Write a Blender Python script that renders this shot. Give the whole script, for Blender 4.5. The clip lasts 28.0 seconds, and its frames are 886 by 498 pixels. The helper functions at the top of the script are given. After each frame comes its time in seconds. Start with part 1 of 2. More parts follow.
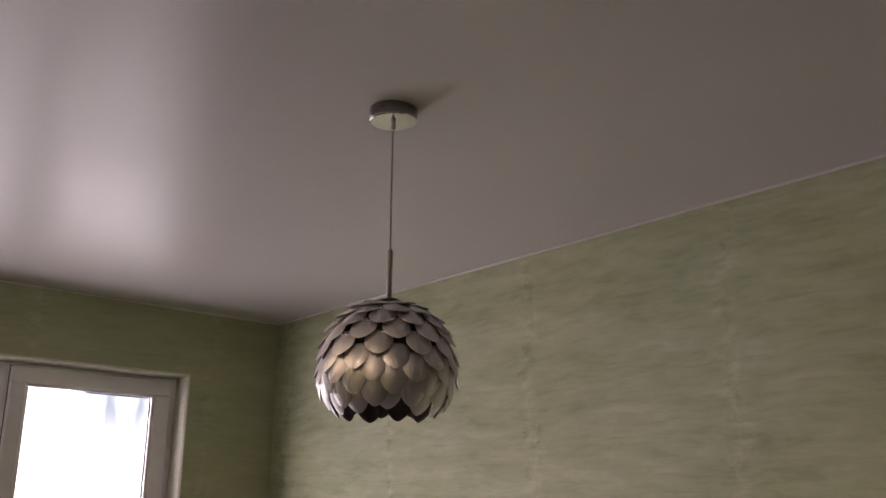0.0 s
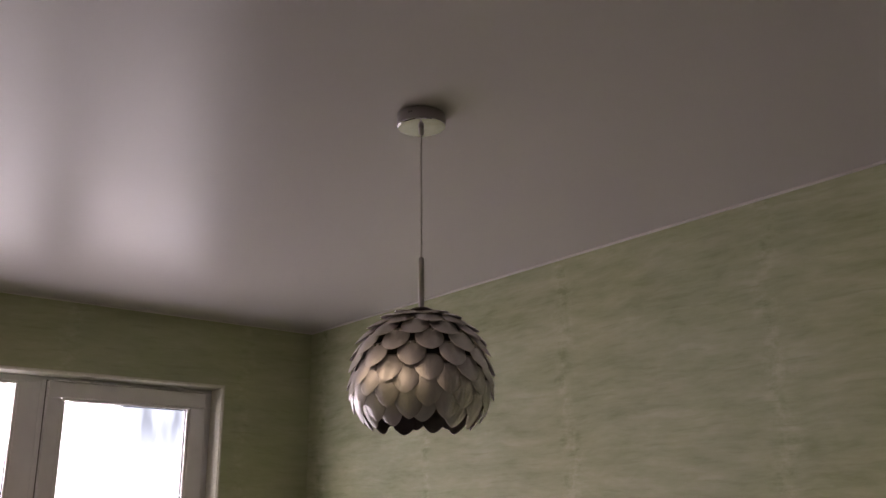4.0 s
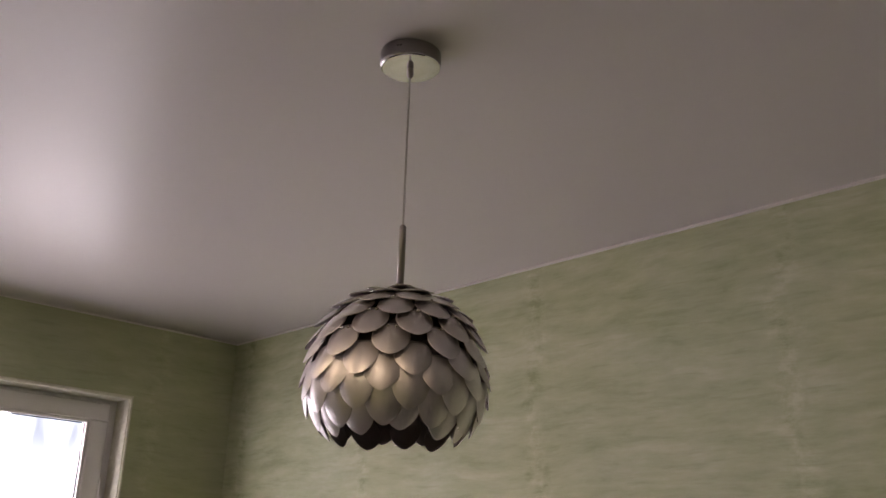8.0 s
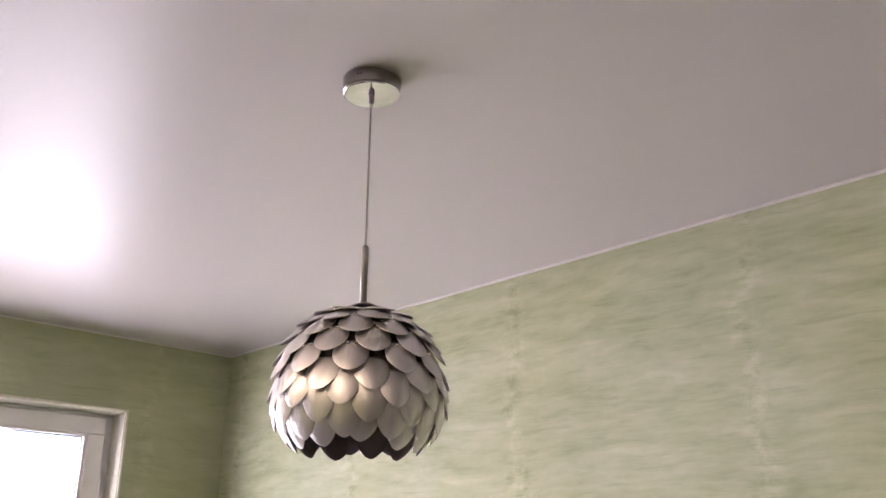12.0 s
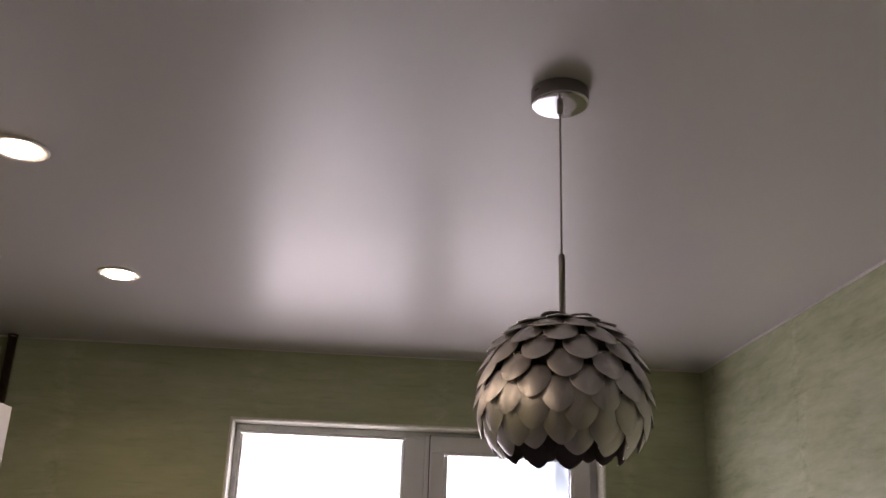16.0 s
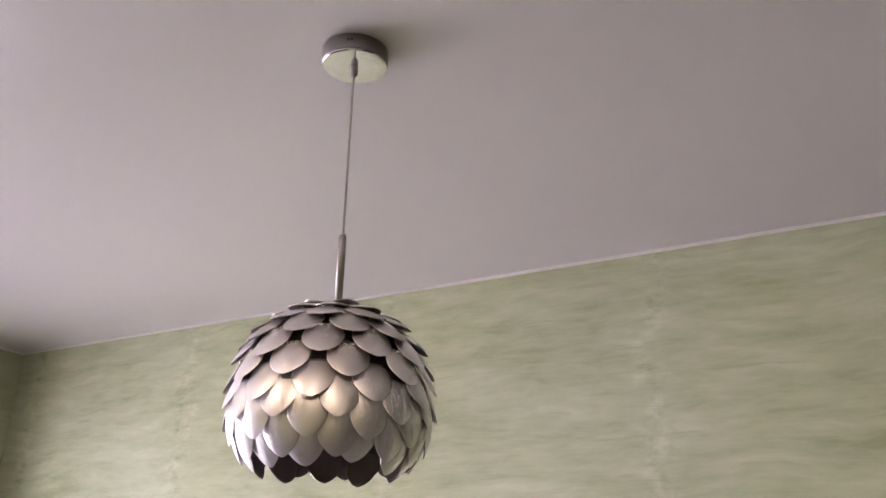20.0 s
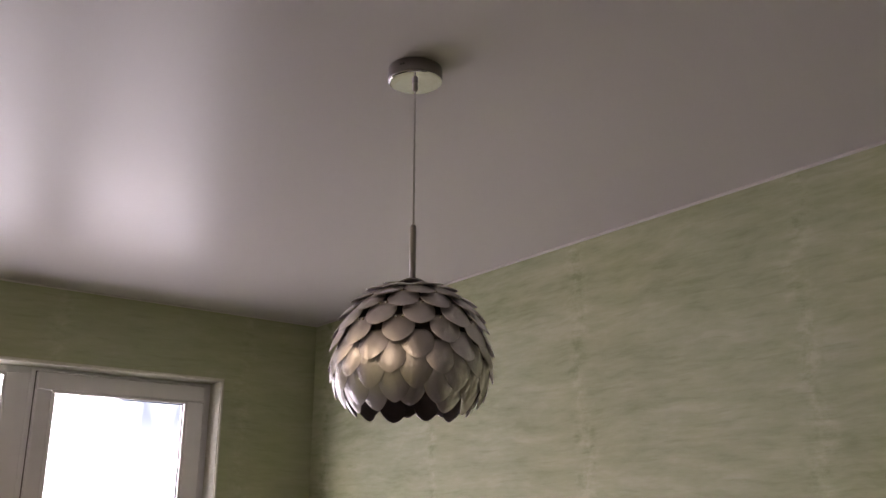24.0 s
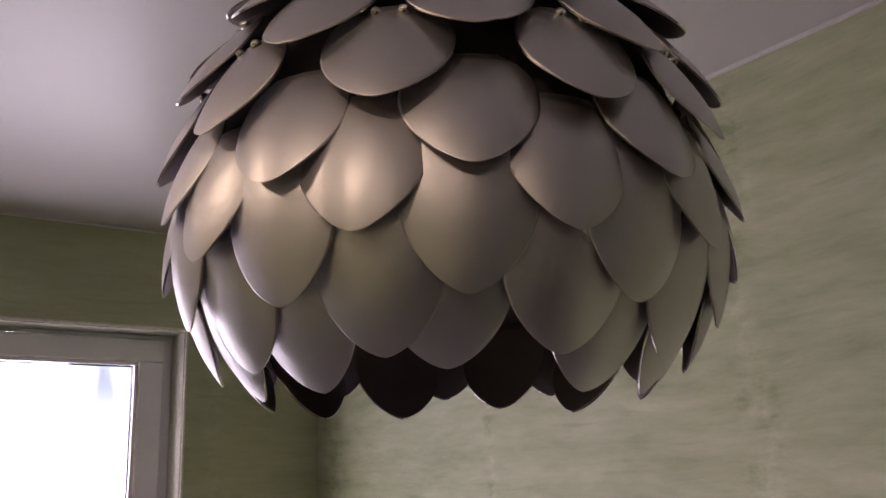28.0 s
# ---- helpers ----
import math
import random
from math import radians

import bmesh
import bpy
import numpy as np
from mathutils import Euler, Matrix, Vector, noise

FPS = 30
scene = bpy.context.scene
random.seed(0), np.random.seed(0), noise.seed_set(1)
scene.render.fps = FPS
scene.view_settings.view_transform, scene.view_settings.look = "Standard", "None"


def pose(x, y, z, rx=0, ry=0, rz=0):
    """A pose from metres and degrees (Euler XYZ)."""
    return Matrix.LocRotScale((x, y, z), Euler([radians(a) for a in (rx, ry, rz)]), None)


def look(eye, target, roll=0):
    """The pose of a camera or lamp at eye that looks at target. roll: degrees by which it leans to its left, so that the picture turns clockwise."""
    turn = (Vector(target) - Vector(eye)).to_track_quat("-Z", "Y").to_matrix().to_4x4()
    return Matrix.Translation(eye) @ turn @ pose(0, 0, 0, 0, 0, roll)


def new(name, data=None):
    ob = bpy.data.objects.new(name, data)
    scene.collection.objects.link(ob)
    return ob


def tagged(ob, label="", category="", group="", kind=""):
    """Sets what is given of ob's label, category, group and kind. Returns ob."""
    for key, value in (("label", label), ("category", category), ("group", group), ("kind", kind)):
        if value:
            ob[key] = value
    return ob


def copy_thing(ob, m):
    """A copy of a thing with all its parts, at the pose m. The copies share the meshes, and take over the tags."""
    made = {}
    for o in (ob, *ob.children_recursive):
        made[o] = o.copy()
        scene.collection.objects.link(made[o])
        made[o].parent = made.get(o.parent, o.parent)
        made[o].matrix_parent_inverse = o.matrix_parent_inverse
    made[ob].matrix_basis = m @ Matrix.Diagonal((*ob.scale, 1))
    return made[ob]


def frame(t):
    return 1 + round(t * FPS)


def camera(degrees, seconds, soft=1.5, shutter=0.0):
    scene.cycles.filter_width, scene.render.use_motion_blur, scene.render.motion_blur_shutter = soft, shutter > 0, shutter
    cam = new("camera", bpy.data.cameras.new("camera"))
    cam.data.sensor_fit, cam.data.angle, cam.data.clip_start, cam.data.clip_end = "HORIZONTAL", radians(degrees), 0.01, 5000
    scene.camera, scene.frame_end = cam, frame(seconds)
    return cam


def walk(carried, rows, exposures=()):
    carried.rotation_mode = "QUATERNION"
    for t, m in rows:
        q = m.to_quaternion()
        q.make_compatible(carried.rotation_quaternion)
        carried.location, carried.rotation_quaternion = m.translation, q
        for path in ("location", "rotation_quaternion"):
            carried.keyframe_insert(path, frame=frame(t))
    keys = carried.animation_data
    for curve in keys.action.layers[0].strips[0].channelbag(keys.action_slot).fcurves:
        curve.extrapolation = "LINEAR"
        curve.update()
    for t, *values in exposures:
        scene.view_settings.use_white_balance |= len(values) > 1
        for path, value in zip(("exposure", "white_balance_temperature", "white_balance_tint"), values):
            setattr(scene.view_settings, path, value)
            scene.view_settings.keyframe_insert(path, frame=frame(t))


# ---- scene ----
cam = camera(51.6, 28.0)
PATH = [
    (0, (0.0208, -0.0585, 1.6905), (1.2823, 1.3883, 2.2521), 0.38),
    (0.5, (0.0101, -0.0623, 1.6910), (1.2692, 1.3883, 2.2482), -0.20),
    (1, (0.0164, -0.0571, 1.6864), (1.2737, 1.3928, 2.2497), -0.27),
    (1.5, (0.0227, -0.0458, 1.6958), (1.2676, 1.4176, 2.2513), 0.05),
    (2, (0.0279, -0.0256, 1.7002), (1.2696, 1.4446, 2.2450), 0.28),
    (2.5, (0.0341, -0.0138, 1.7055), (1.2760, 1.4532, 2.2583), 0.15),
    (3, (0.0423, -0.0250, 1.7037), (1.2499, 1.4684, 2.2618), 0.03),
    (3.5, (0.0500, -0.0254, 1.7121), (1.2551, 1.4662, 2.2802), -0.42),
    (5.5, (0.0289, -0.0442, 1.6958), (1.2495, 1.4330, 2.2684), 0.28),
    (6, (0.0396, -0.0196, 1.7002), (1.2600, 1.4619, 2.2619), 1.03),
    (6.5, (0.0419, 0.0013, 1.7067), (1.2675, 1.4816, 2.2606), 1.16),
    (7, (0.1103, 0.0843, 1.7072), (1.3142, 1.5757, 2.2785), 1.79),
    (7.5, (0.2103, 0.2180, 1.7093), (1.3953, 1.6879, 2.3691), 2.99),
    (8, (0.2374, 0.3718, 1.7075), (1.5491, 1.7324, 2.3617), 1.79),
    (8.5, (0.1640, 0.5438, 1.7035), (1.6953, 1.6285, 2.3953), -1.09),
    (9, (0.0677, 0.6138, 1.7086), (1.7224, 1.4892, 2.4124), -0.26),
    (9.5, (0.0401, 0.6602, 1.7049), (1.7070, 1.4813, 2.4446), 0.80),
    (10, (0.0364, 0.6677, 1.7042), (1.7076, 1.5025, 2.4186), 1.06),
    (10.5, (0.0452, 0.6221, 1.7006), (1.6832, 1.5298, 2.4029), 0.09),
    (11, (0.0550, 0.5576, 1.7041), (1.6341, 1.5669, 2.4025), 0.12),
    (11.5, (0.1368, 0.3909, 1.7066), (1.5734, 1.6088, 2.3795), 0.79),
    (13.5, (0.5359, 0.0953, 1.7076), (1.3713, 1.7734, 2.4046), -0.51),
    (14, (0.6603, 0.0351, 1.7061), (1.1840, 1.8392, 2.3924), 0.45),
    (14.5, (0.7860, -0.0421, 1.6951), (1.1043, 1.8131, 2.3711), 0.29),
    (14.75, (0.8361, -0.0678, 1.6925), (1.0634, 1.7958, 2.3819), 0.19),
    (15, (0.8706, -0.0823, 1.6921), (1.0331, 1.7840, 2.3925), 0.13),
    (15.25, (0.8867, -0.0883, 1.6941), (0.9762, 1.7839, 2.3870), 0.58),
    (15.5, (0.8903, -0.0894, 1.6961), (0.9150, 1.7873, 2.3870), 1.07),
    (16, (0.8753, -0.0627, 1.6947), (1.0103, 1.8137, 2.3737), 2.02),
    (16.5, (0.7527, -0.0045, 1.6919), (1.1591, 1.8261, 2.3874), 3.54),
    (17, (0.6082, 0.1306, 1.7101), (1.3970, 1.8278, 2.4153), 2.36),
    (17.5, (0.4808, 0.1859, 1.7075), (1.4961, 1.7644, 2.3986), 3.27),
    (18, (0.3625, 0.2492, 1.7128), (1.5981, 1.6847, 2.3550), 1.07),
    (18.5, (0.2738, 0.3525, 1.7180), (1.6272, 1.6747, 2.3663), 1.02),
    (19, (0.2251, 0.5628, 1.7272), (1.7234, 1.6873, 2.4277), -0.13),
    (19.5, (0.1557, 0.6711, 1.7180), (1.7760, 1.6167, 2.4113), 0.29),
    (20, (0.1443, 0.6785, 1.7199), (1.7550, 1.6126, 2.4501), 1.50),
    (20.5, (0.1117, 0.6757, 1.7079), (1.6974, 1.6406, 2.4526), 1.74),
    (21, (0.1371, 0.6160, 1.7100), (1.6771, 1.6666, 2.4343), 0.39),
    (21.5, (0.2354, 0.4386, 1.7000), (1.5705, 1.7593, 2.3879), 1.17),
    (23.5, (0.2235, 0.0579, 1.6959), (1.3694, 1.5900, 2.2787), -0.48),
    (24, (0.2258, 0.1065, 1.6968), (1.3911, 1.6248, 2.2772), 0.21),
    (24.5, (0.2888, 0.2219, 1.6824), (1.4770, 1.7518, 2.1799), 0.55),
    (25, (0.4718, 0.4601, 1.6953), (1.6407, 1.9660, 2.3002), 1.60),
    (25.5, (0.6346, 0.6811, 1.7208), (1.7592, 2.1898, 2.3986), 1.24),
    (26, (0.7797, 0.8889, 1.7497), (1.8896, 2.3634, 2.5203), 0.22),
    (26.5, (0.8975, 1.0155, 1.7921), (1.9112, 2.5123, 2.6476), 0.74),
    (27, (0.9336, 1.0591, 1.8398), (1.8653, 2.6248, 2.6647), 0.74),
    (27.5, (0.9345, 1.0887, 1.8633), (1.9656, 2.7129, 2.4102), -0.29),
    (28, (0.9188, 1.0754, 1.8523), (2.0353, 2.6655, 2.3266), -1.59),
]
EXPOSURES = [
    (0, -1.25, 7300, 27),
    (1, -1.25, 7300, 27),
    (2, -1.25, 7300, 27),
    (3, -1.25, 7300, 27),
    (3.5, -1.38, 7300, 27),
    (5.5, -1.40, 7300, 27),
    (6, -1.40, 7300, 27),
    (7, -1.35, 7300, 27),
    (8, -0.99, 7300, 26),
    (9, -0.03, 6600, 27.5),
    (10, 0.56, 6600, 27.5),
    (11, 0.42, 6600, 27.5),
    (13.5, -0.82, 7100, 26),
    (14, -1.25, 7100, 26),
    (15, -1.25, 7100, 26),
    (16, -1.25, 7100, 26),
    (17, -1.40, 7100, 25),
    (18, -1.25, 7100, 26),
    (19, -0.45, 6300, 29),
    (20, 0.10, 6600, 28),
    (20.5, 0.37, 6600, 27.5),
    (21, 0.41, 6600, 27.5),
    (21.5, -0.02, 6600, 27.5),
    (23.5, -1.05, 7100, 26),
    (24, -0.97, 7100, 26),
    (24.5, -0.95, 7100, 26),
    (25, -1.38, 7000, 28),
    (26, -0.75, 6800, 28),
    (26.5, -0.45, 6830, 26.5),
    (27, 0.00, 6850, 25.5),
    (28, -1.14, 6800, 32),
]
walk(cam, [(t, look(eye, target, roll)) for t, eye, target, roll in PATH], EXPOSURES)

# ---- light ----
world = bpy.data.worlds.new("sky")
scene.world = world
world.use_nodes = True
wn = world.node_tree.nodes
sky = wn.new("ShaderNodeTexSky")
sky.sky_type, sky.sun_disc = "NISHITA", False
sky.sun_elevation, sky.sun_rotation = radians(40), radians(200)
world.node_tree.links.new(sky.outputs[0], wn["Background"].inputs[0])
wn["Background"].inputs[1].default_value = 0.1
sun = new("sun", bpy.data.lights.new("sun", "SUN"))
sun.data.energy, sun.data.angle, sun.data.color = 0.8, radians(15), (1.0, 0.95, 0.88)
sun.matrix_world = look((0, -6, 7), (0, 0, 0))
DAY = 7.0      # base glow of the overcast sky backdrop behind the window
SPOT = 6.5     # watts of each ceiling downlight

# ---- plan ----
XR, XL, YB, YS, H = 2.296, -0.955, 3.762, -3.200, 2.585     # right, left, window and rear walls, ceiling
OX0, OX1, OZ = 0.308, 1.855, 2.291                          # window opening
LX, LY = 1.200, 1.470                                       # pendant axis


# ---- helpers ----
def mat(name, base=(0.8, 0.8, 0.8), rough=0.5, metal=0.0, spec=0.5):
    m = bpy.data.materials.new(name)
    m.use_nodes = True
    p = m.node_tree.nodes["Principled BSDF"]
    p.inputs["Base Color"].default_value = (*base, 1)
    p.inputs["Roughness"].default_value = rough
    p.inputs["Metallic"].default_value = metal
    p.inputs["Specular IOR Level"].default_value = spec
    return m, m.node_tree.nodes, m.node_tree.links, p


def node(nodes, kind, **values):
    n = nodes.new(kind)
    for key, value in values.items():
        n.inputs[key].default_value = value
    return n


def ramp(nodes, stops):
    r = nodes.new("ShaderNodeValToRGB")
    el = r.color_ramp.elements
    while len(el) < len(stops):
        el.new(0.5)
    for e, (pos, col) in zip(el, stops):
        e.position, e.color = pos, (*col, 1)
    return r


def coords(nodes, links, scale=(1, 1, 1), kind="Object"):
    tc, mp = nodes.new("ShaderNodeTexCoord"), nodes.new("ShaderNodeMapping")
    mp.inputs["Scale"].default_value = scale
    links.new(tc.outputs[kind], mp.inputs["Vector"])
    return mp.outputs["Vector"]


def bump(nodes, links, p, height, strength=0.3, distance=0.002):
    b = node(nodes, "ShaderNodeBump", Strength=strength, Distance=distance)
    links.new(height, b.inputs["Height"])
    links.new(b.outputs["Normal"], p.inputs["Normal"])
    return b


def mesh_of(name, bm, *materials, smooth=False):
    me = bpy.data.meshes.new(name)
    bmesh.ops.recalc_face_normals(bm, faces=bm.faces)
    bm.to_mesh(me)
    bm.free()
    for m in materials:
        me.materials.append(m)
    if smooth:
        for f in me.polygons:
            f.use_smooth = True
    return me


def part(name, bm, material, parent=None, label="", smooth=False):
    ob = new(name, mesh_of(name, bm, material, smooth=smooth))
    if parent is not None:
        ob.parent = parent
    if label:
        ob["label"] = label
    return ob


def box(x0, x1, y0, y1, z0, z1, bevel=0.0, bm=None):
    b = bmesh.new()
    bmesh.ops.create_cube(b, size=1.0)
    for v in b.verts:
        v.co = Vector(((x0 + x1) / 2 + v.co.x * (x1 - x0), (y0 + y1) / 2 + v.co.y * (y1 - y0), (z0 + z1) / 2 + v.co.z * (z1 - z0)))
    if bevel:
        bmesh.ops.bevel(b, geom=b.edges[:], offset=bevel, segments=2, affect="EDGES", profile=0.6)
    if bm is None:
        return b
    tmp = bpy.data.meshes.new("tmp")
    b.to_mesh(tmp)
    b.free()
    bm.from_mesh(tmp)
    bpy.data.meshes.remove(tmp)
    return bm


def lathe(profile, steps=48, centre=(0, 0, 0)):
    """A turned body from (radius, z) pairs; a radius of 0 closes it."""
    bm = bmesh.new()
    rings = []
    for r, z in profile:
        if r < 1e-6:
            rings.append([bm.verts.new((centre[0], centre[1], centre[2] + z))])
        else:
            rings.append([bm.verts.new((centre[0] + r * math.cos(2 * math.pi * i / steps), centre[1] + r * math.sin(2 * math.pi * i / steps), centre[2] + z)) for i in range(steps)])
    for a, b in zip(rings, rings[1:]):
        for i in range(steps):
            j = (i + 1) % steps
            if len(a) == 1 and len(b) > 1:
                bm.faces.new((a[0], b[i], b[j]))
            elif len(b) == 1 and len(a) > 1:
                bm.faces.new((a[i], a[j], b[0]))
            elif len(a) > 1:
                bm.faces.new((a[i], a[j], b[j], b[i]))
    return bm


# ---- materials ----
def wall_material(name, along, seams, pitch, contrast=1.0):
    """Olive-green wallpaper, streaked sideways, in widths with seams that jog the pattern."""
    m, n, l, p = mat(name, rough=0.62, spec=0.35)
    tc = n.new("ShaderNodeTexCoord")
    sep = n.new("ShaderNodeSeparateXYZ")
    l.new(tc.outputs["Object"], sep.inputs[0])
    s = sep.outputs["Y" if along == "y" else "X"]
    sub = n.new("ShaderNodeMath"); sub.operation = "SUBTRACT"; sub.inputs[1].default_value = seams + 0.08
    l.new(s, sub.inputs[0])
    near = n.new("ShaderNodeMath"); near.operation = "PINGPONG"; near.inputs[1].default_value = pitch / 2
    waver = node(n, "ShaderNodeTexNoise", Scale=7.0, Detail=3.0)
    l.new(tc.outputs["Object"], waver.inputs["Vector"])
    bend = n.new("ShaderNodeMath"); bend.operation = "MULTIPLY_ADD"; bend.inputs[1].default_value = 0.16
    l.new(waver.outputs["Fac"], bend.inputs[0]); l.new(sub.outputs[0], bend.inputs[2])
    l.new(bend.outputs[0], near.inputs[0])
    mask = n.new("ShaderNodeMapRange"); mask.interpolation_type = "SMOOTHSTEP"
    mask.inputs[1].default_value, mask.inputs[2].default_value, mask.inputs[3].default_value, mask.inputs[4].default_value = 0.0, 0.065, 1.0, 0.0
    l.new(near.outputs[0], mask.inputs[0])
    comb = n.new("ShaderNodeCombineXYZ")
    l.new(s, comb.inputs[0]); l.new(sep.outputs["Z"], comb.inputs[1])
    # a slow wander, so that the streaks rise and fall
    wander = node(n, "ShaderNodeTexNoise", Scale=2.6, Detail=2.0)
    l.new(comb.outputs[0], wander.inputs["Vector"])
    mix = n.new("ShaderNodeVectorMath"); mix.operation = "MULTIPLY_ADD"
    l.new(wander.outputs["Color"], mix.inputs[0])
    mix.inputs[1].default_value = (0.12, 0.06, 0.0)
    l.new(comb.outputs[0], mix.inputs[2])
    def streak(sx, sz, detail, rough):
        mp = n.new("ShaderNodeMapping"); mp.inputs["Scale"].default_value = (sx, sz, 1)
        mp.inputs["Rotation"].default_value = (0, 0, radians(-2))
        l.new(mix.outputs[0], mp.inputs["Vector"])
        t = node(n, "ShaderNodeTexNoise", Scale=1.0, Detail=detail, Roughness=rough)
        l.new(mp.outputs[0], t.inputs["Vector"])
        return t.outputs["Fac"]
    big, mid, fine, dabs = streak(2.2, 8.0, 5, 0.58), streak(6.0, 26.0, 5, 0.6), streak(16.0, 80.0, 4, 0.6), streak(15.0, 24.0, 5, 0.65)
    a = n.new("ShaderNodeMix"); a.inputs[0].default_value = 0.5
    l.new(big, a.inputs[2]); l.new(mid, a.inputs[3])
    b = n.new("ShaderNodeMix"); b.inputs[0].default_value = 0.14
    l.new(a.outputs[0], b.inputs[2]); l.new(fine, b.inputs[3])
    dev = n.new("ShaderNodeMath"); dev.operation = "SUBTRACT"; dev.inputs[1].default_value = 0.47
    l.new(dabs, dev.inputs[0])
    pull = n.new("ShaderNodeMath"); pull.operation = "MULTIPLY"
    l.new(dev.outputs[0], pull.inputs[0]); l.new(mask.outputs[0], pull.inputs[1])
    tot = n.new("ShaderNodeMath"); tot.operation = "MULTIPLY_ADD"; tot.inputs[1].default_value = 0.9
    l.new(pull.outputs[0], tot.inputs[0]); l.new(b.outputs[0], tot.inputs[2])
    r = ramp(n, [(0.50 - 0.14 * contrast, (0.310, 0.341, 0.202)), (0.50 - 0.04 * contrast, (0.408, 0.436, 0.276)), (0.50 + 0.04 * contrast, (0.460, 0.486, 0.324)), (0.50 + 0.16 * contrast, (0.550, 0.570, 0.418))])
    l.new(tot.outputs[0], r.inputs[0])
    # sparse darker strokes of the brush, and a slow drift towards yellow
    stroke = n.new("ShaderNodeMapRange"); stroke.interpolation_type = "SMOOTHSTEP"
    for slot, v in ((1, 0.56), (2, 0.70), (3, 0.0), (4, 0.30)):
        stroke.inputs[slot].default_value = v
    l.new(streak(5.0, 46.0, 4, 0.55), stroke.inputs[0])
    dark = n.new("ShaderNodeMix"); dark.data_type = "RGBA"; dark.inputs[7].default_value = (0.270, 0.297, 0.168, 1)
    l.new(stroke.outputs[0], dark.inputs[0]); l.new(r.outputs[0], dark.inputs[6])
    drift = node(n, "ShaderNodeTexNoise", Scale=1.7, Detail=2.0)
    l.new(comb.outputs[0], drift.inputs["Vector"])
    hue = ramp(n, [(0.38, (0.985, 1.0, 1.02)), (0.62, (1.01, 1.0, 0.965))])
    l.new(drift.outputs["Fac"], hue.inputs[0])
    mul = n.new("ShaderNodeMix"); mul.data_type = "RGBA"; mul.blend_type = "MULTIPLY"; mul.inputs[0].default_value = 1.0
    l.new(dark.outputs[2], mul.inputs[6]); l.new(hue.outputs[0], mul.inputs[7])
    l.new(mul.outputs[2], p.inputs["Base Color"])
    emboss = n.new("ShaderNodeMath"); emboss.operation = "MULTIPLY_ADD"; emboss.inputs[1].default_value = 0.35
    l.new(streak(24.0, 44.0, 3, 0.5), emboss.inputs[0]); l.new(tot.outputs[0], emboss.inputs[2])
    bump(n, l, p, emboss.outputs[0], 0.5, 0.006)
    return m


WALL_Y = wall_material("green_wallpaper_side", "y", 1.322, 0.775)
WALL_X = wall_material("green_wallpaper_end", "x", 0.40, 0.775, 1.7)

CEIL, n, l, p = mat("satin_stretch_ceiling", (0.597, 0.564, 0.561), 0.345, 0, 0.85)
t = node(n, "ShaderNodeTexNoise", Scale=1.3, Detail=3.0)
l.new(coords(n, l), t.inputs["Vector"])
r = ramp(n, [(0.3, (0.345, 0.345, 0.345)), (0.7, (0.40, 0.40, 0.40))])
l.new(t.outputs["Fac"], r.inputs[0]); l.new(r.outputs[0], p.inputs["Roughness"])
t2 = node(n, "ShaderNodeTexNoise", Scale=900.0, Detail=2.0)
l.new(coords(n, l), t2.inputs["Vector"])
bump(n, l, p, t2.outputs["Fac"], 0.05, 0.0005)

FLOOR, n, l, p = mat("dark_laminate", (0.05, 0.045, 0.05), 0.45)
t = node(n, "ShaderNodeTexNoise", Scale=1.0, Detail=6.0, Roughness=0.6)
l.new(coords(n, l, (14, 1.2, 1)), t.inputs["Vector"])
r = ramp(n, [(0.3, (0.034, 0.029, 0.034)), (0.7, (0.065, 0.056, 0.064))])
l.new(t.outputs["Fac"], r.inputs[0]); l.new(r.outputs[0], p.inputs["Base Color"])
bump(n, l, p, t.outputs["Fac"], 0.1, 0.001)

PLASTER, n, l, p = mat("cream_reveal_paint", (0.66, 0.65, 0.55), 0.6)
t = node(n, "ShaderNodeTexNoise", Scale=60.0, Detail=4.0)
l.new(coords(n, l), t.inputs["Vector"])
r = ramp(n, [(0.3, (0.60, 0.59, 0.49)), (0.7, (0.72, 0.71, 0.61))])
l.new(t.outputs["Fac"], r.inputs[0]); l.new(r.outputs[0], p.inputs["Base Color"])
bump(n, l, p, t.outputs["Fac"], 0.15, 0.001)

PVC, n, l, p = mat("white_pvc", (0.80, 0.79, 0.78), 0.32)
t = node(n, "ShaderNodeTexNoise", Scale=9.0, Detail=4.0)
l.new(coords(n, l), t.inputs["Vector"])
r = ramp(n, [(0.3, (0.79, 0.785, 0.80)), (0.7, (0.86, 0.855, 0.875))])
l.new(t.outputs["Fac"], r.inputs[0]); l.new(r.outputs[0], p.inputs["Base Color"])
PLAIN, n, l, p = mat("dull_beige_plaster", (0.30, 0.275, 0.26), 0.7)
t = node(n, "ShaderNodeTexNoise", Scale=12.0, Detail=5.0)
l.new(coords(n, l), t.inputs["Vector"])
r = ramp(n, [(0.3, (0.27, 0.25, 0.24)), (0.7, (0.33, 0.305, 0.29))])
l.new(t.outputs["Fac"], r.inputs[0]); l.new(r.outputs[0], p.inputs["Base Color"])
bump(n, l, p, t.outputs["Fac"], 0.1, 0.001)
GASKET = mat("black_rubber_gasket", (0.03, 0.03, 0.032), 0.7)[0]
TRIM = mat("white_ceiling_trim", (0.70, 0.665, 0.65), 0.45)[0]

GLASS, n, l, p = mat("window_glass", (1, 1, 1), 0.0)
p.inputs["Transmission Weight"].default_value, p.inputs["IOR"].default_value = 1.0, 1.05

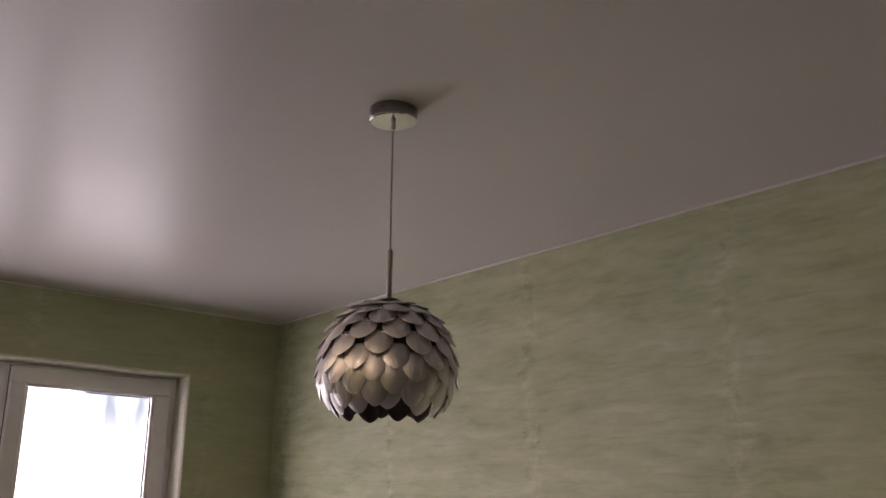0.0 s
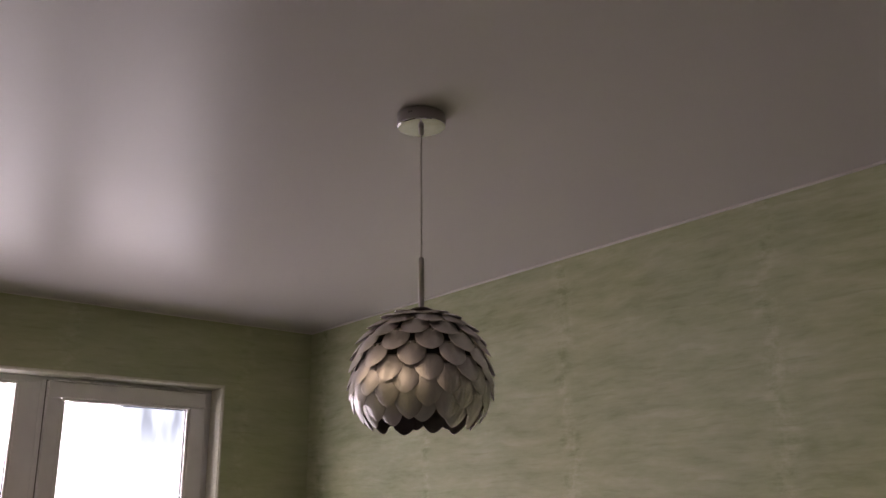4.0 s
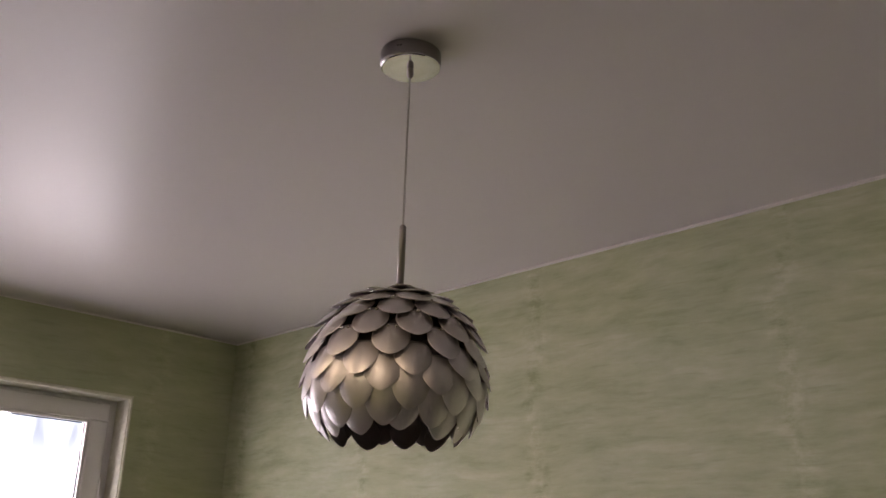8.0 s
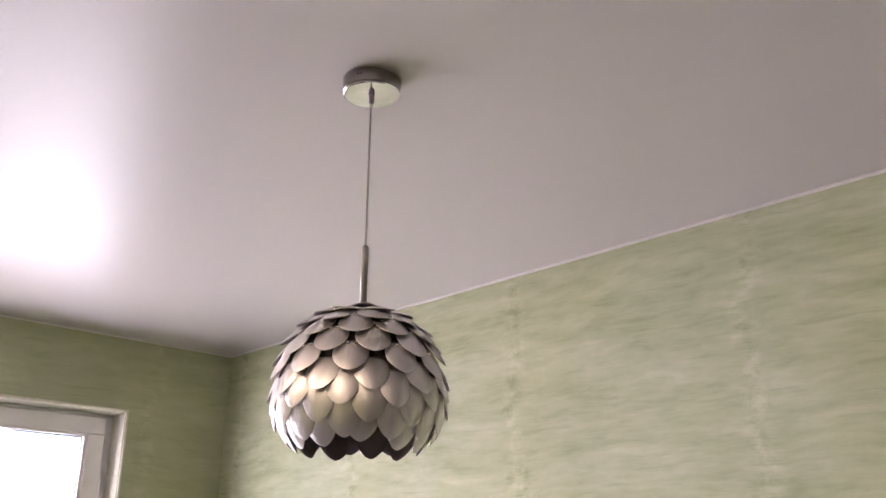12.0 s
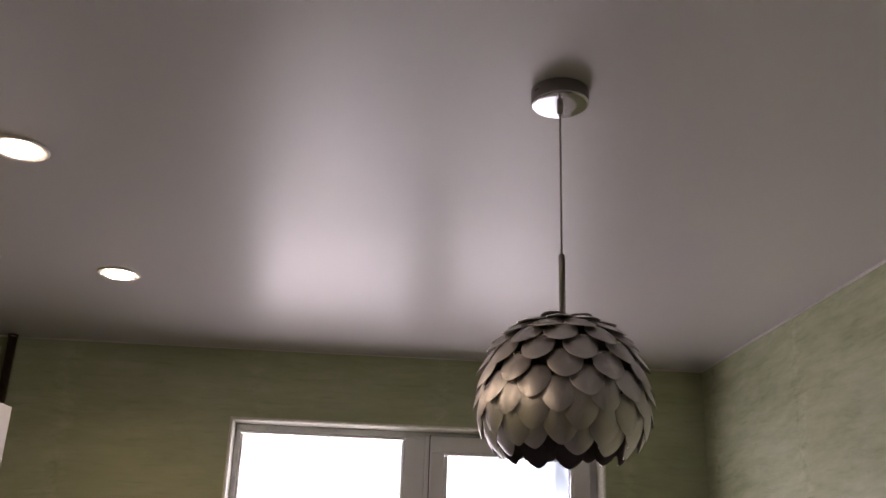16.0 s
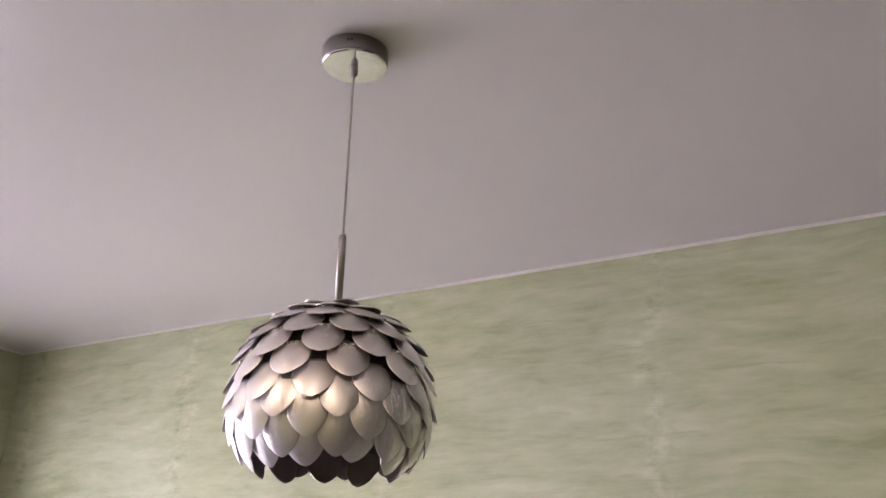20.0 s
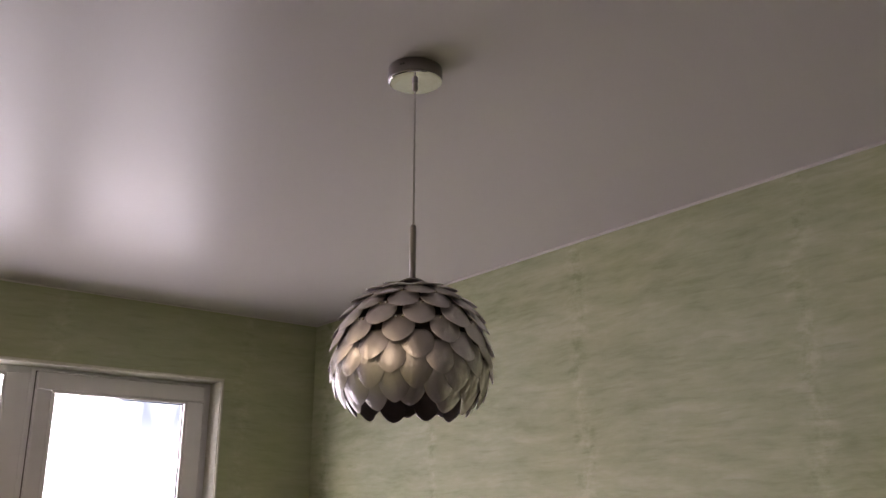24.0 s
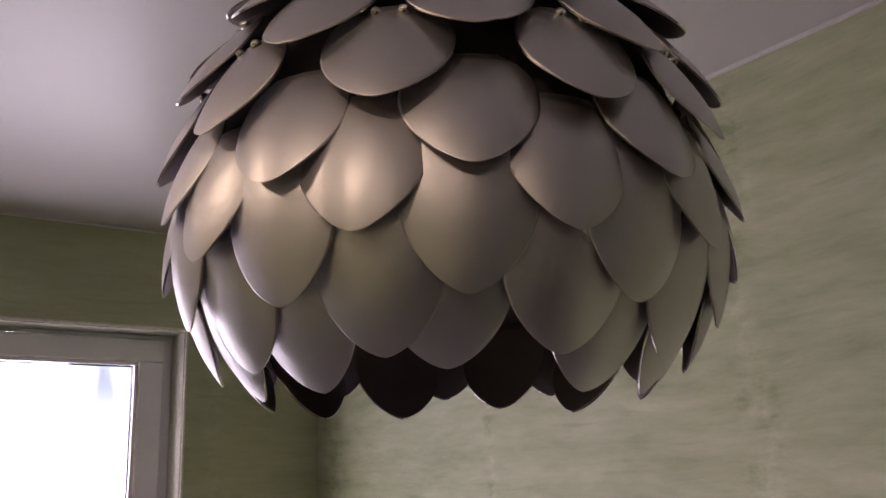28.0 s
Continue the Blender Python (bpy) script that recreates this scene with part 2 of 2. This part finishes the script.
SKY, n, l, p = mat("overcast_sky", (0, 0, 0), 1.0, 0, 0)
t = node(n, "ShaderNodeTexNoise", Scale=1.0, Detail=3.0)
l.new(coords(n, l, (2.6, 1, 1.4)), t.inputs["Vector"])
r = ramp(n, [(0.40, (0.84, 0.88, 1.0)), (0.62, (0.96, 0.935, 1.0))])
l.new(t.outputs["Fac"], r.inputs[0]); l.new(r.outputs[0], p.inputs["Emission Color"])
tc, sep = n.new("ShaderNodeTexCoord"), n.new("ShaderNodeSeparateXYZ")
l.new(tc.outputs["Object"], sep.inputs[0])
rise = n.new("ShaderNodeMapRange")       # glow grows with height, steepened to light the lower walls
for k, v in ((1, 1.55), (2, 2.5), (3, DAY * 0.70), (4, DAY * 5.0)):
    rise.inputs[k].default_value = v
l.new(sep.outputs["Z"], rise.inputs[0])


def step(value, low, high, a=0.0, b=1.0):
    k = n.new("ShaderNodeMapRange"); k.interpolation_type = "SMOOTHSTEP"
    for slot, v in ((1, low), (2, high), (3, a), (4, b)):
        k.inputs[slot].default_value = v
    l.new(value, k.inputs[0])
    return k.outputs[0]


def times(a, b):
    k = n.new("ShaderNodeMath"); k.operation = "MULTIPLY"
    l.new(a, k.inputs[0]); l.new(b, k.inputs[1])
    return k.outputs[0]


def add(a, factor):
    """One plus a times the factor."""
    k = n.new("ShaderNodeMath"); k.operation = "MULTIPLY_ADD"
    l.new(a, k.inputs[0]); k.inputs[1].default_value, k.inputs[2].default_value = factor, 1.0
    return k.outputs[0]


# boosts with height and towards low x, added to light the room
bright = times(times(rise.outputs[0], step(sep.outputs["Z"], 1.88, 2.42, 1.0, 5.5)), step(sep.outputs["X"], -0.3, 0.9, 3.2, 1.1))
# more glow added high up at low x, to brighten the east wall
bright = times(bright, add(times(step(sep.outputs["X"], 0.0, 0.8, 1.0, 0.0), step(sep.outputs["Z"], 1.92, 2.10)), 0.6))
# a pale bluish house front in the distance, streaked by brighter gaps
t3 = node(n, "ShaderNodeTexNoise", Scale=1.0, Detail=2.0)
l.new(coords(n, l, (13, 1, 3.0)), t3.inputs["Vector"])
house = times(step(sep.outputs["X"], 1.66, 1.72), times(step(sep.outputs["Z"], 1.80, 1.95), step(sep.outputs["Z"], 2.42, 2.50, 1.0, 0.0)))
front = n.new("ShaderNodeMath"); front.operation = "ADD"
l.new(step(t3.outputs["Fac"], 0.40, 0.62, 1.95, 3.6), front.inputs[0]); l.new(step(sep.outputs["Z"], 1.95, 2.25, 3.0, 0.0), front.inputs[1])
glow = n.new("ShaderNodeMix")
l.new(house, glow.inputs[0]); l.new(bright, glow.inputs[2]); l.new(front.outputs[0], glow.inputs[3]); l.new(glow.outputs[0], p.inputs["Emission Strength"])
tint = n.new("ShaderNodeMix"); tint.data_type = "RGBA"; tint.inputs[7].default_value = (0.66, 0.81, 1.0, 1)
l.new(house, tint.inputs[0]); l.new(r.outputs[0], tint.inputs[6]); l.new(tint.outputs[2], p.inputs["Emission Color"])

SCALE, n, l, p = mat("satin_grey_aluminium", (0.74, 0.725, 0.71), 0.32, 1.0)
vec = coords(n, l, (420, 420, 14))
t = node(n, "ShaderNodeTexNoise", Scale=1.0, Detail=3.0, Roughness=0.6)
l.new(vec, t.inputs["Vector"])
r = ramp(n, [(0.25, (0.40, 0.40, 0.40)), (0.75, (0.48, 0.48, 0.48))])
l.new(t.outputs["Fac"], r.inputs[0]); l.new(r.outputs[0], p.inputs["Roughness"])
oi = n.new("ShaderNodeObjectInfo")
t2 = node(n, "ShaderNodeTexNoise", Scale=45.0, Detail=4.0)
l.new(coords(n, l), t2.inputs["Vector"])
av = n.new("ShaderNodeMix"); av.inputs[0].default_value = 0.45
l.new(t2.outputs["Fac"], av.inputs[2]); l.new(oi.outputs["Random"], av.inputs[3])
r2 = ramp(n, [(0.2, (0.72, 0.705, 0.725)), (0.8, (0.82, 0.80, 0.825))])
l.new(av.outputs[0], r2.inputs[0]); l.new(r2.outputs[0], p.inputs["Base Color"])
bump(n, l, p, t.outputs["Fac"], 0.06, 0.0004)
# undersides of the scales: same metal, its shade put into a darker colour
BACK = mat("shaded_scale_back", (0.36, 0.305, 0.34), 0.45, 0.3, 0.5)[0]
EDGE = mat("bare_aluminium_edge", (0.80, 0.77, 0.74), 0.25, 1.0)[0]
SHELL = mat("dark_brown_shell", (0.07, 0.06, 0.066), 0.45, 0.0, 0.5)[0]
CHROME, n, l, p = mat("chrome", (0.80, 0.80, 0.87), 0.07, 1.0)
t = node(n, "ShaderNodeTexNoise", Scale=35.0, Detail=3.0)
l.new(coords(n, l), t.inputs["Vector"])
r = ramp(n, [(0.3, (0.07, 0.07, 0.07)), (0.8, (0.14, 0.14, 0.14))])
l.new(t.outputs["Fac"], r.inputs[0]); l.new(r.outputs[0], p.inputs["Roughness"])
TUBE = mat("satin_nickel_tube", (0.40, 0.382, 0.382), 0.34, 1.0)[0]
NICKEL = mat("brushed_nickel", (0.42, 0.385, 0.37), 0.30, 1.0)[0]
ROSE = mat("dark_nickel_rim", (0.28, 0.26, 0.26), 0.28, 1.0)[0]
CABLE = mat("grey_cable_sheath", (0.50, 0.47, 0.45), 0.35)[0]
RIVET = mat("bright_rivet", (0.9, 0.9, 0.9), 0.15, 1.0)[0]
WHITE = mat("white_downlight_ring", (0.80, 0.79, 0.76), 0.4)[0]
LAMP, n, l, p = mat("lit_diffuser", (0.9, 0.88, 0.85), 0.5)
p.inputs["Emission Color"].default_value, p.inputs["Emission Strength"].default_value = (1.0, 0.84, 0.64, 1), 130.0
CABINET, n, l, p = mat("white_gloss_cabinet", (0.42, 0.44, 0.50), 0.11, 0, 0.7)
t = node(n, "ShaderNodeTexNoise", Scale=6.0, Detail=3.0)
l.new(coords(n, l), t.inputs["Vector"])
bump(n, l, p, t.outputs["Fac"], 0.04, 0.002)
PIPE, n, l, p = mat("dark_brown_pipe", (0.06, 0.038, 0.025), 0.45)
t = node(n, "ShaderNodeTexNoise", Scale=40.0, Detail=4.0)
l.new(coords(n, l), t.inputs["Vector"])
r = ramp(n, [(0.3, (0.045, 0.028, 0.02)), (0.7, (0.085, 0.055, 0.035))])
l.new(t.outputs["Fac"], r.inputs[0]); l.new(r.outputs[0], p.inputs["Base Color"])


# ---- structure ----
def setting(name, bm, material, label, category):
    return tagged(part(name, bm, material), label, category, kind="structure")


T = 0.35
setting("floor", box(XL - T, XR + T, YS - T, YB + T, -0.1, 0.0), FLOOR, "dark grey laminate floor of the kitchen", "floor")
setting("ceiling", box(XL - T, XR + T, YS - T, YB + T, H, H + 0.1), CEIL, "white satin stretch ceiling with soft window reflections", "ceiling")
setting("wall_east", box(XR, XR + T, YS - T, YB + T, 0.0, H), WALL_Y, "wall with streaky olive-green wallpaper beside the pendant", "wall")
setting("wall_west", box(XL - T, XL, YS - T, YB + T, 0.0, H), WALL_Y, "olive-green papered wall behind the white cabinet", "wall")
setting("wall_south", box(XL, XR, YS - T, YS, 0.0, H), PLAIN, "plain dull beige plastered wall", "wall")
SILL, MX = 0.86, 1.00
bm = box(XL, OX0, YB, YB + T, 0.0, H)
box(OX1, XR, YB, YB + T, 0.0, H, bm=bm)
box(OX0, OX1, YB, YB + T, OZ, H, bm=bm)
box(OX0, MX, YB, YB + T, 0.0, SILL, bm=bm)
setting("wall_north", bm, WALL_X, "olive-green papered wall with a balcony window and door", "wall")

# thin insert strip between ceiling and walls
for name, b in (("trim_east", box(XR - 0.007, XR, YS, YB, H - 0.008, H - 0.0005, 0.0015)), ("trim_north", box(XL, XR - 0.007, YB - 0.006, YB, H - 0.007, H - 0.0005, 0.001)),
                ("trim_west", box(XL, XL + 0.006, YS, YB - 0.006, H - 0.007, H - 0.0005, 0.001))):
    setting(name, b, TRIM, "thin white insert strip along the ceiling edge", "trim")

# cream bead round the edge of the opening, and its lining
E0, FRONT = 0.005, YB - 0.004
setting("window_trim_top", box(OX0 - E0, OX1 + E0, FRONT, YB + 0.004, OZ - 0.003, OZ + E0, 0.002), PLASTER, "cream painted bead along the top edge of the opening", "trim")
setting("window_trim_right", box(OX1 - 0.003, OX1 + E0, FRONT, YB + 0.004, 0.0, OZ - 0.0035, 0.002), PLASTER, "cream painted bead beside the balcony door", "trim")
setting("window_trim_left", box(OX0 - E0, OX0 + 0.003, FRONT, YB + 0.004, SILL, OZ - 0.0035, 0.002), PLASTER, "cream painted bead beside the window", "trim")
setting("reveal_top", box(OX0 + 0.0065, OX1 - 0.0065, YB + 0.005, YB + 0.30, OZ - 0.006, OZ - 0.0005), PLASTER, "cream painted lining over the window", "reveal")
setting("reveal_right", box(OX1 - 0.006, OX1 - 0.0005, YB + 0.005, YB + 0.30, 0.0, OZ - 0.0005), PLASTER, "cream painted lining beside the door", "reveal")
setting("reveal_left", box(OX0 + 0.0005, OX0 + 0.006, YB + 0.005, YB + 0.30, SILL, OZ - 0.0005), PLASTER, "cream painted lining beside the window", "reveal")

# window and balcony door in one white frame
FY0, FY1 = 3.868, 3.935
G1 = (0.350, 1.015, 0.93, 2.245)     # fixed pane: x0, x1, z0, z1
G2 = (1.205, 1.730, 0.80, 2.188)     # pane of the door
JOINT = 1.112                        # where the two frames meet


def glazing(thing, g, y):
    """Bevelled bead and gasket round a pane, and the pane."""
    x0, x1, z0, z1 = g
    w = 0.012
    for a in ((x0 - w, x1 + w, z1, z1 + w), (x0 - w, x1 + w, z0 - w, z0), (x0 - w, x0, z0, z1), (x1, x1 + w, z0, z1)):
        part("glazing_bead", box(a[0], a[1], y - 0.007, y + 0.004, a[2], a[3], 0.003), PVC, thing)
    w = 0.004
    for a in ((x0, x1, z1 - w, z1), (x0, x1, z0, z0 + w), (x0, x0 + w, z0 + w, z1 - w), (x1 - w, x1, z0 + w, z1 - w)):
        part("gasket", box(a[0], a[1], y + 0.004, y + 0.012, a[2], a[3]), GASKET, thing, "black rubber gasket")
    pane = part("pane", box(x0, x1, y + 0.012, y + 0.016, z0, z1), GLASS, thing, "clear glass")
    pane.visible_shadow = False


win = tagged(new("window_1"), "white plastic window with one wide fixed pane", "window", kind="structure")
x0, x1, z0, z1 = G1
RL, RR, RT = OX0 + 0.007, OX1 - 0.007, OZ - 0.007
part("frame_head", box(RL, JOINT - 0.0005, FY0, FY1, z1 + 0.012, RT, 0.004), PVC, win)
part("frame_foot", box(RL, JOINT - 0.0005, FY0, FY1, SILL, z0 - 0.012, 0.004), PVC, win)
part("frame_side", box(RL, x0 - 0.012, FY0, FY1, z0 - 0.012, z1 + 0.012, 0.004), PVC, win)
part("mullion", box(x1 + 0.012, JOINT - 0.0005, FY0, FY1, z0 - 0.012, z1 + 0.012, 0.004), PVC, win)
glazing(win, G1, FY0 + 0.010)

door = tagged(new("door_1"), "white plastic balcony door with a tall pane, closed", "door", kind="structure")
x0, x1, z0, z1 = G2
SL, SR, ST = 1.134, 1.816, 2.268       # outer edges of the sash
S0, S1 = FY0 - 0.022, FY1 - 0.010
part("frame_head", box(JOINT, RR, FY0, FY1, ST + 0.004, RT, 0.002), PVC, door)
part("frame_side", box(SR + 0.004, RR, FY0, FY1, 0.02, ST + 0.0035, 0.003), PVC, door)
part("frame_side", box(JOINT, SL - 0.004, FY0, FY1, 0.02, ST + 0.0035, 0.003), PVC, door)
for a in ((SL - 0.0038, SR + 0.0038, ST + 0.0002, ST + 0.0034), (SR + 0.0002, SR + 0.0038, 0.06, ST), (SL - 0.0038, SL - 0.0002, 0.06, ST)):
    part("seal", box(a[0], a[1], FY0 + 0.004, FY0 + 0.012, a[2], a[3]), GASKET, door, "black rubber seal round the sash")
part("sash_head", box(SL, SR, S0, S1, z1 + 0.012, ST, 0.006), PVC, door)
part("sash_stile", box(SL, x0 - 0.012, S0, S1, 0.05, z1 + 0.012, 0.006), PVC, door)
part("sash_stile", box(x1 + 0.012, SR, S0, S1, 0.05, z1 + 0.012, 0.006), PVC, door)
part("sash_panel", box(x0 - 0.012, x1 + 0.012, S0 + 0.01, S1, 0.05, z0 - 0.012, 0.004), PVC, door)
glazing(door, G2, S0 + 0.010)

setting("backdrop", box(-2.6, 4.4, 4.60, 4.61, 0.2, 2.75), SKY, "glowing backdrop of overcast sky outside the window, brightened to light the room", "sky")


# ---- pendant lamp ----
lamp = new("pendant_lamp")
lamp.location = (LX, LY, H)
tagged(lamp, "round pendant lamp of overlapping satin silver-grey metal scales", "pendant lamp")
ZC = 2.0 - H            # middle of the ball, from the ceiling

# ceiling rose: a shallow chrome cup with a rounded rim
canopy = part("ceiling_rose", lathe([(0, -0.0005), (0.0545, -0.0005), (0.0550, -0.003), (0.0550, -0.0255), (0.0546, -0.0270), (0, -0.0270)], 72), ROSE, lamp, "dark nickel ceiling rose", smooth=True)
part("bottom_plate", lathe([(0, -0.0272), (0.0544, -0.0272), (0.0540, -0.0288), (0.0528, -0.0300), (0.0500, -0.0306), (0.030, -0.0310), (0, -0.0312)], 72), CHROME, canopy, "mirror-polished chrome plate", smooth=True).matrix_basis = Matrix.Rotation(radians(-1.2), 4, "Y")
part("cable_grip", lathe([(0, -0.0305), (0.0062, -0.0305), (0.0062, -0.043), (0.0048, -0.047), (0.0026, -0.049), (0, -0.049)], 24), NICKEL, canopy, smooth=True)
for turn in (203.0, 209.0):        # two small screws in the side of the rose
    screw = part("screw", lathe([(0, 0.0012), (0.0016, 0.0010), (0.0022, 0.0), (0.0022, -0.002), (0, -0.002)], 12), SHELL, canopy, "small dark screw", smooth=True)
    screw.matrix_basis = Matrix.Rotation(radians(turn), 4, "Z") @ Matrix.Translation((0.0550, 0, -0.013)) @ Matrix.Rotation(radians(90), 4, "Y")
part("cable", lathe([(0, -0.045), (0.0019, -0.045), (0.0019, 2.249 - H), (0, 2.249 - H)], 12), CABLE, lamp, "thin grey cable", smooth=True)
part("tube", lathe([(0, 2.252 - H), (0.0045, 2.252 - H), (0.0058, 2.249 - H), (0.0060, 2.243 - H), (0.0060, 2.140 - H), (0, 2.140 - H)], 32), TUBE, lamp, "satin nickel tube above the shade", smooth=True)

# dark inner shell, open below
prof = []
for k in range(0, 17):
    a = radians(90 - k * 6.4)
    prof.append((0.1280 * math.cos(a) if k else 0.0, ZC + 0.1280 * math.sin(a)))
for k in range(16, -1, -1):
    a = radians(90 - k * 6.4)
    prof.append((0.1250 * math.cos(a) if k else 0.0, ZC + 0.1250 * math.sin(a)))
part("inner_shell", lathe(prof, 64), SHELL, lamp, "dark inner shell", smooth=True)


def scale_mesh(tip_r, tip_z, width, reach, base_r, crown, bulge, taper):
    """One petal on the x side of the ball: base at base_r from the ball's middle, tip at (tip_r, tip_z)."""
    rt, et = math.hypot(tip_r, tip_z), math.atan2(tip_z, tip_r)
    eb = et + radians(reach)
    NS, NU, thick = 18, 10, 0.0011
    bm = bmesh.new()

    def at(s, u, lift):
        e = eb + (et - eb) * s
        rho = base_r + (rt - base_r) * s ** 1.25 + bulge * 4 * s * (1 - s)
        if s > 0.47:
            w = width * max(0.0, 1 - ((s - 0.47) / 0.53) ** 2.05) ** taper
        else:
            w = width * (1 - ((0.47 - s) / 0.50) ** 2.4) ** 0.52
        x = u * w
        rho += lift - crown * (x / width) ** 2 * (0.55 + 0.45 * s)     # cupped across
        return Vector((math.cos(e) * rho, x, math.sin(e) * rho))

    top, low = [], []
    for i in range(NS + 1):
        s = 0.02 + 0.98 * (1 - (1 - i / NS) ** 1.5)
        tops, lows = [], []
        for j in range(NU + 1):
            u = math.sin((2 * j / NU - 1) * math.pi / 2)
            if i == NS and 0 < j:
                tops.append(tops[0]); lows.append(lows[0]); continue
            tops.append(bm.verts.new(at(s, u, 0)))
            lows.append(bm.verts.new(at(s, u, -thick)))
        top.append(tops); low.append(lows)

    def face(vs, m):
        vs = list(dict.fromkeys(vs))
        if len(vs) > 2:
            f = bm.faces.new(vs)
            f.material_index, f.smooth = m, m != 2
    for i in range(NS):
        for j in range(NU):
            face((top[i][j], top[i + 1][j], top[i + 1][j + 1], top[i][j + 1]), 0)
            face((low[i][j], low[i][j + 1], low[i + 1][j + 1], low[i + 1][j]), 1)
        face((top[i][0], low[i][0], low[i + 1][0], top[i + 1][0]), 2)
        face((top[i][NU], top[i + 1][NU], low[i + 1][NU], low[i][NU]), 2)
    for j in range(NU):
        face((top[0][j], top[0][j + 1], low[0][j + 1], low[0][j]), 2)
    seat = at(0.13, 0, 0)      # where the rivets sit
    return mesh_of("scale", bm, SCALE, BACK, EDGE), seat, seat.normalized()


rivet_mesh = mesh_of("rivet", lathe([(0, 0.0034), (0.0016, 0.0029), (0.0027, 0.0014), (0.0030, -0.003), (0, -0.003)], 10), RIVET, smooth=True)
# tip radius, tip height from the middle, number, azimuth of one, half width, reach in degrees, base radius, crown across, bulge along, taper of the tip
RINGS = (
    (0.0990, -0.1142, 11, 202.0, 0.0276, 26, 0.1440, 0.0104, 0.0030, 0.70),
    (0.1188, -0.1020, 11, 221.4, 0.0278, 25, 0.1465, 0.0104, 0.0030, 0.70),
    (0.1365, -0.0825, 11, 205.2, 0.0282, 25, 0.1440, 0.0104, 0.0030, 0.70),
    (0.1488, -0.0580, 11, 221.3, 0.0288, 23, 0.1380, 0.0104, 0.0025, 0.70),
    (0.1540, -0.0312, 11, 207.0, 0.0290, 22, 0.1345, 0.0104, 0.0020, 0.66),
    (0.1537, -0.0018, 11, 225.3, 0.0290, 22.5, 0.1365, 0.0098, 0.0015, 0.62),
    (0.1490, 0.0295, 11, 207.5, 0.0288, 24, 0.1365, 0.0098, 0.0015, 0.60),
    (0.1395, 0.0600, 11, 224.0, 0.0284, 25, 0.1355, 0.0098, 0.0015, 0.58),
    (0.1235, 0.0875, 10, 206.0, 0.0280, 26.5, 0.1335, 0.0086, 0.0008, 0.57),
    (0.0965, 0.1125, 9, 212.0, 0.0276, 28, 0.1305, 0.0084, 0.0006, 0.56),
    (0.0590, 0.1315, 5, 236.0, 0.0275, 24, 0.1320, 0.0082, 0.0005, 0.56),
)
LIFTED = {(0, 1): -3.5, (0, 6): -2.0, (0, 8): 1.5, (1, 4): -1.5, (2, 7): 1.5}     # scales of the lower rings bent up or down, in degrees
rng = random.Random(4)
for ring, (tr, tz, count, az, width, reach, base_r, crown, bulge, taper) in enumerate(RINGS):
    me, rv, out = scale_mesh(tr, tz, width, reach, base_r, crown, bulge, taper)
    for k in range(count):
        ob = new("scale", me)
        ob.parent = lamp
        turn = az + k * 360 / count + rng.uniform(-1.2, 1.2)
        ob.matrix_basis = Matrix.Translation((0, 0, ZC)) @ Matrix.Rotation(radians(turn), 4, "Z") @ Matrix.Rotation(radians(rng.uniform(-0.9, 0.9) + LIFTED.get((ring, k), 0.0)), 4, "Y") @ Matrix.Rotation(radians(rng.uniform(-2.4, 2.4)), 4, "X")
        if 4 < ring < 10:
            for side in (-0.006, 0.006):
                r = new("rivet", rivet_mesh)
                r.parent = ob
                r.matrix_basis = Matrix.Translation(rv + Vector((0, side, 0))) @ out.to_track_quat("Z", "Y").to_matrix().to_4x4()

# ---- ceiling downlights ----
down = new("ceiling_downlight")
part("ring", lathe([(0.0455, -0.001), (0.066, -0.001), (0.0667, -0.003), (0.0658, -0.0060), (0.0635, -0.0070), (0.0600, -0.0066), (0.0500, -0.0048), (0.0455, -0.0042), (0.0455, -0.001)], 48), WHITE, down, smooth=True)
part("diffuser", lathe([(0.0450, -0.001), (0.0450, -0.0075), (0.042, -0.0092), (0.030, -0.0105), (0, -0.0110)], 40), LAMP, down, "lit warm-white diffuser", smooth=True)
down.location = (0.045, 1.890, H)
tagged(down, "round recessed ceiling downlight, lit warm white, with a pale ring", "downlight", "row of downlights")
spots = [down]
for y in (2.804, 0.976, 0.062):
    spots.append(copy_thing(down, pose(0.045, y, H)))
for s in spots:
    li = new("downlight_glow", bpy.data.lights.new("downlight_glow", "AREA"))
    li.data.shape, li.data.size, li.data.energy, li.data.color = "DISK", 0.07, SPOT, (1.0, 0.81, 0.52)
    li.data.spread = radians(150)
    li.location = s.location + Vector((0, 0, -0.0130))

# ---- kitchen corner ----
cab = new("tall_cabinet")
cab.matrix_basis = pose(-0.252, 2.930, 0, 0, 0, -4)      # its front far corner
tagged(cab, "tall glossy bluish-white kitchen cabinet standing against the green wall", "cabinet")
part("body", box(-0.60, -0.020, -0.60, 0, 0.0, 2.163, 0.002), CABINET, cab)
for z0, z1 in ((0.10, 0.90), (0.904, 2.162)):
    part("door", box(-0.019, 0, -0.598, -0.002, z0, z1, 0.003), CABINET, cab)
for x in (-0.690, -0.607):
    pipe = new("vertical_pipe")
    pipe.location = (x, 3.735, 0)
    tagged(pipe, "dark brown vertical pipe rising to the ceiling in the corner", "pipe", "pipes in the corner")
    part("tube", lathe([(0, 0.0), (0.017, 0.0), (0.017, H - 0.001), (0, H - 0.001)], 24), PIPE, pipe, smooth=True)
    part("collar", lathe([(0.0175, H - 0.012), (0.020, H - 0.010), (0.020, H - 0.001), (0.0175, H - 0.001)], 24), PIPE, pipe, smooth=True)
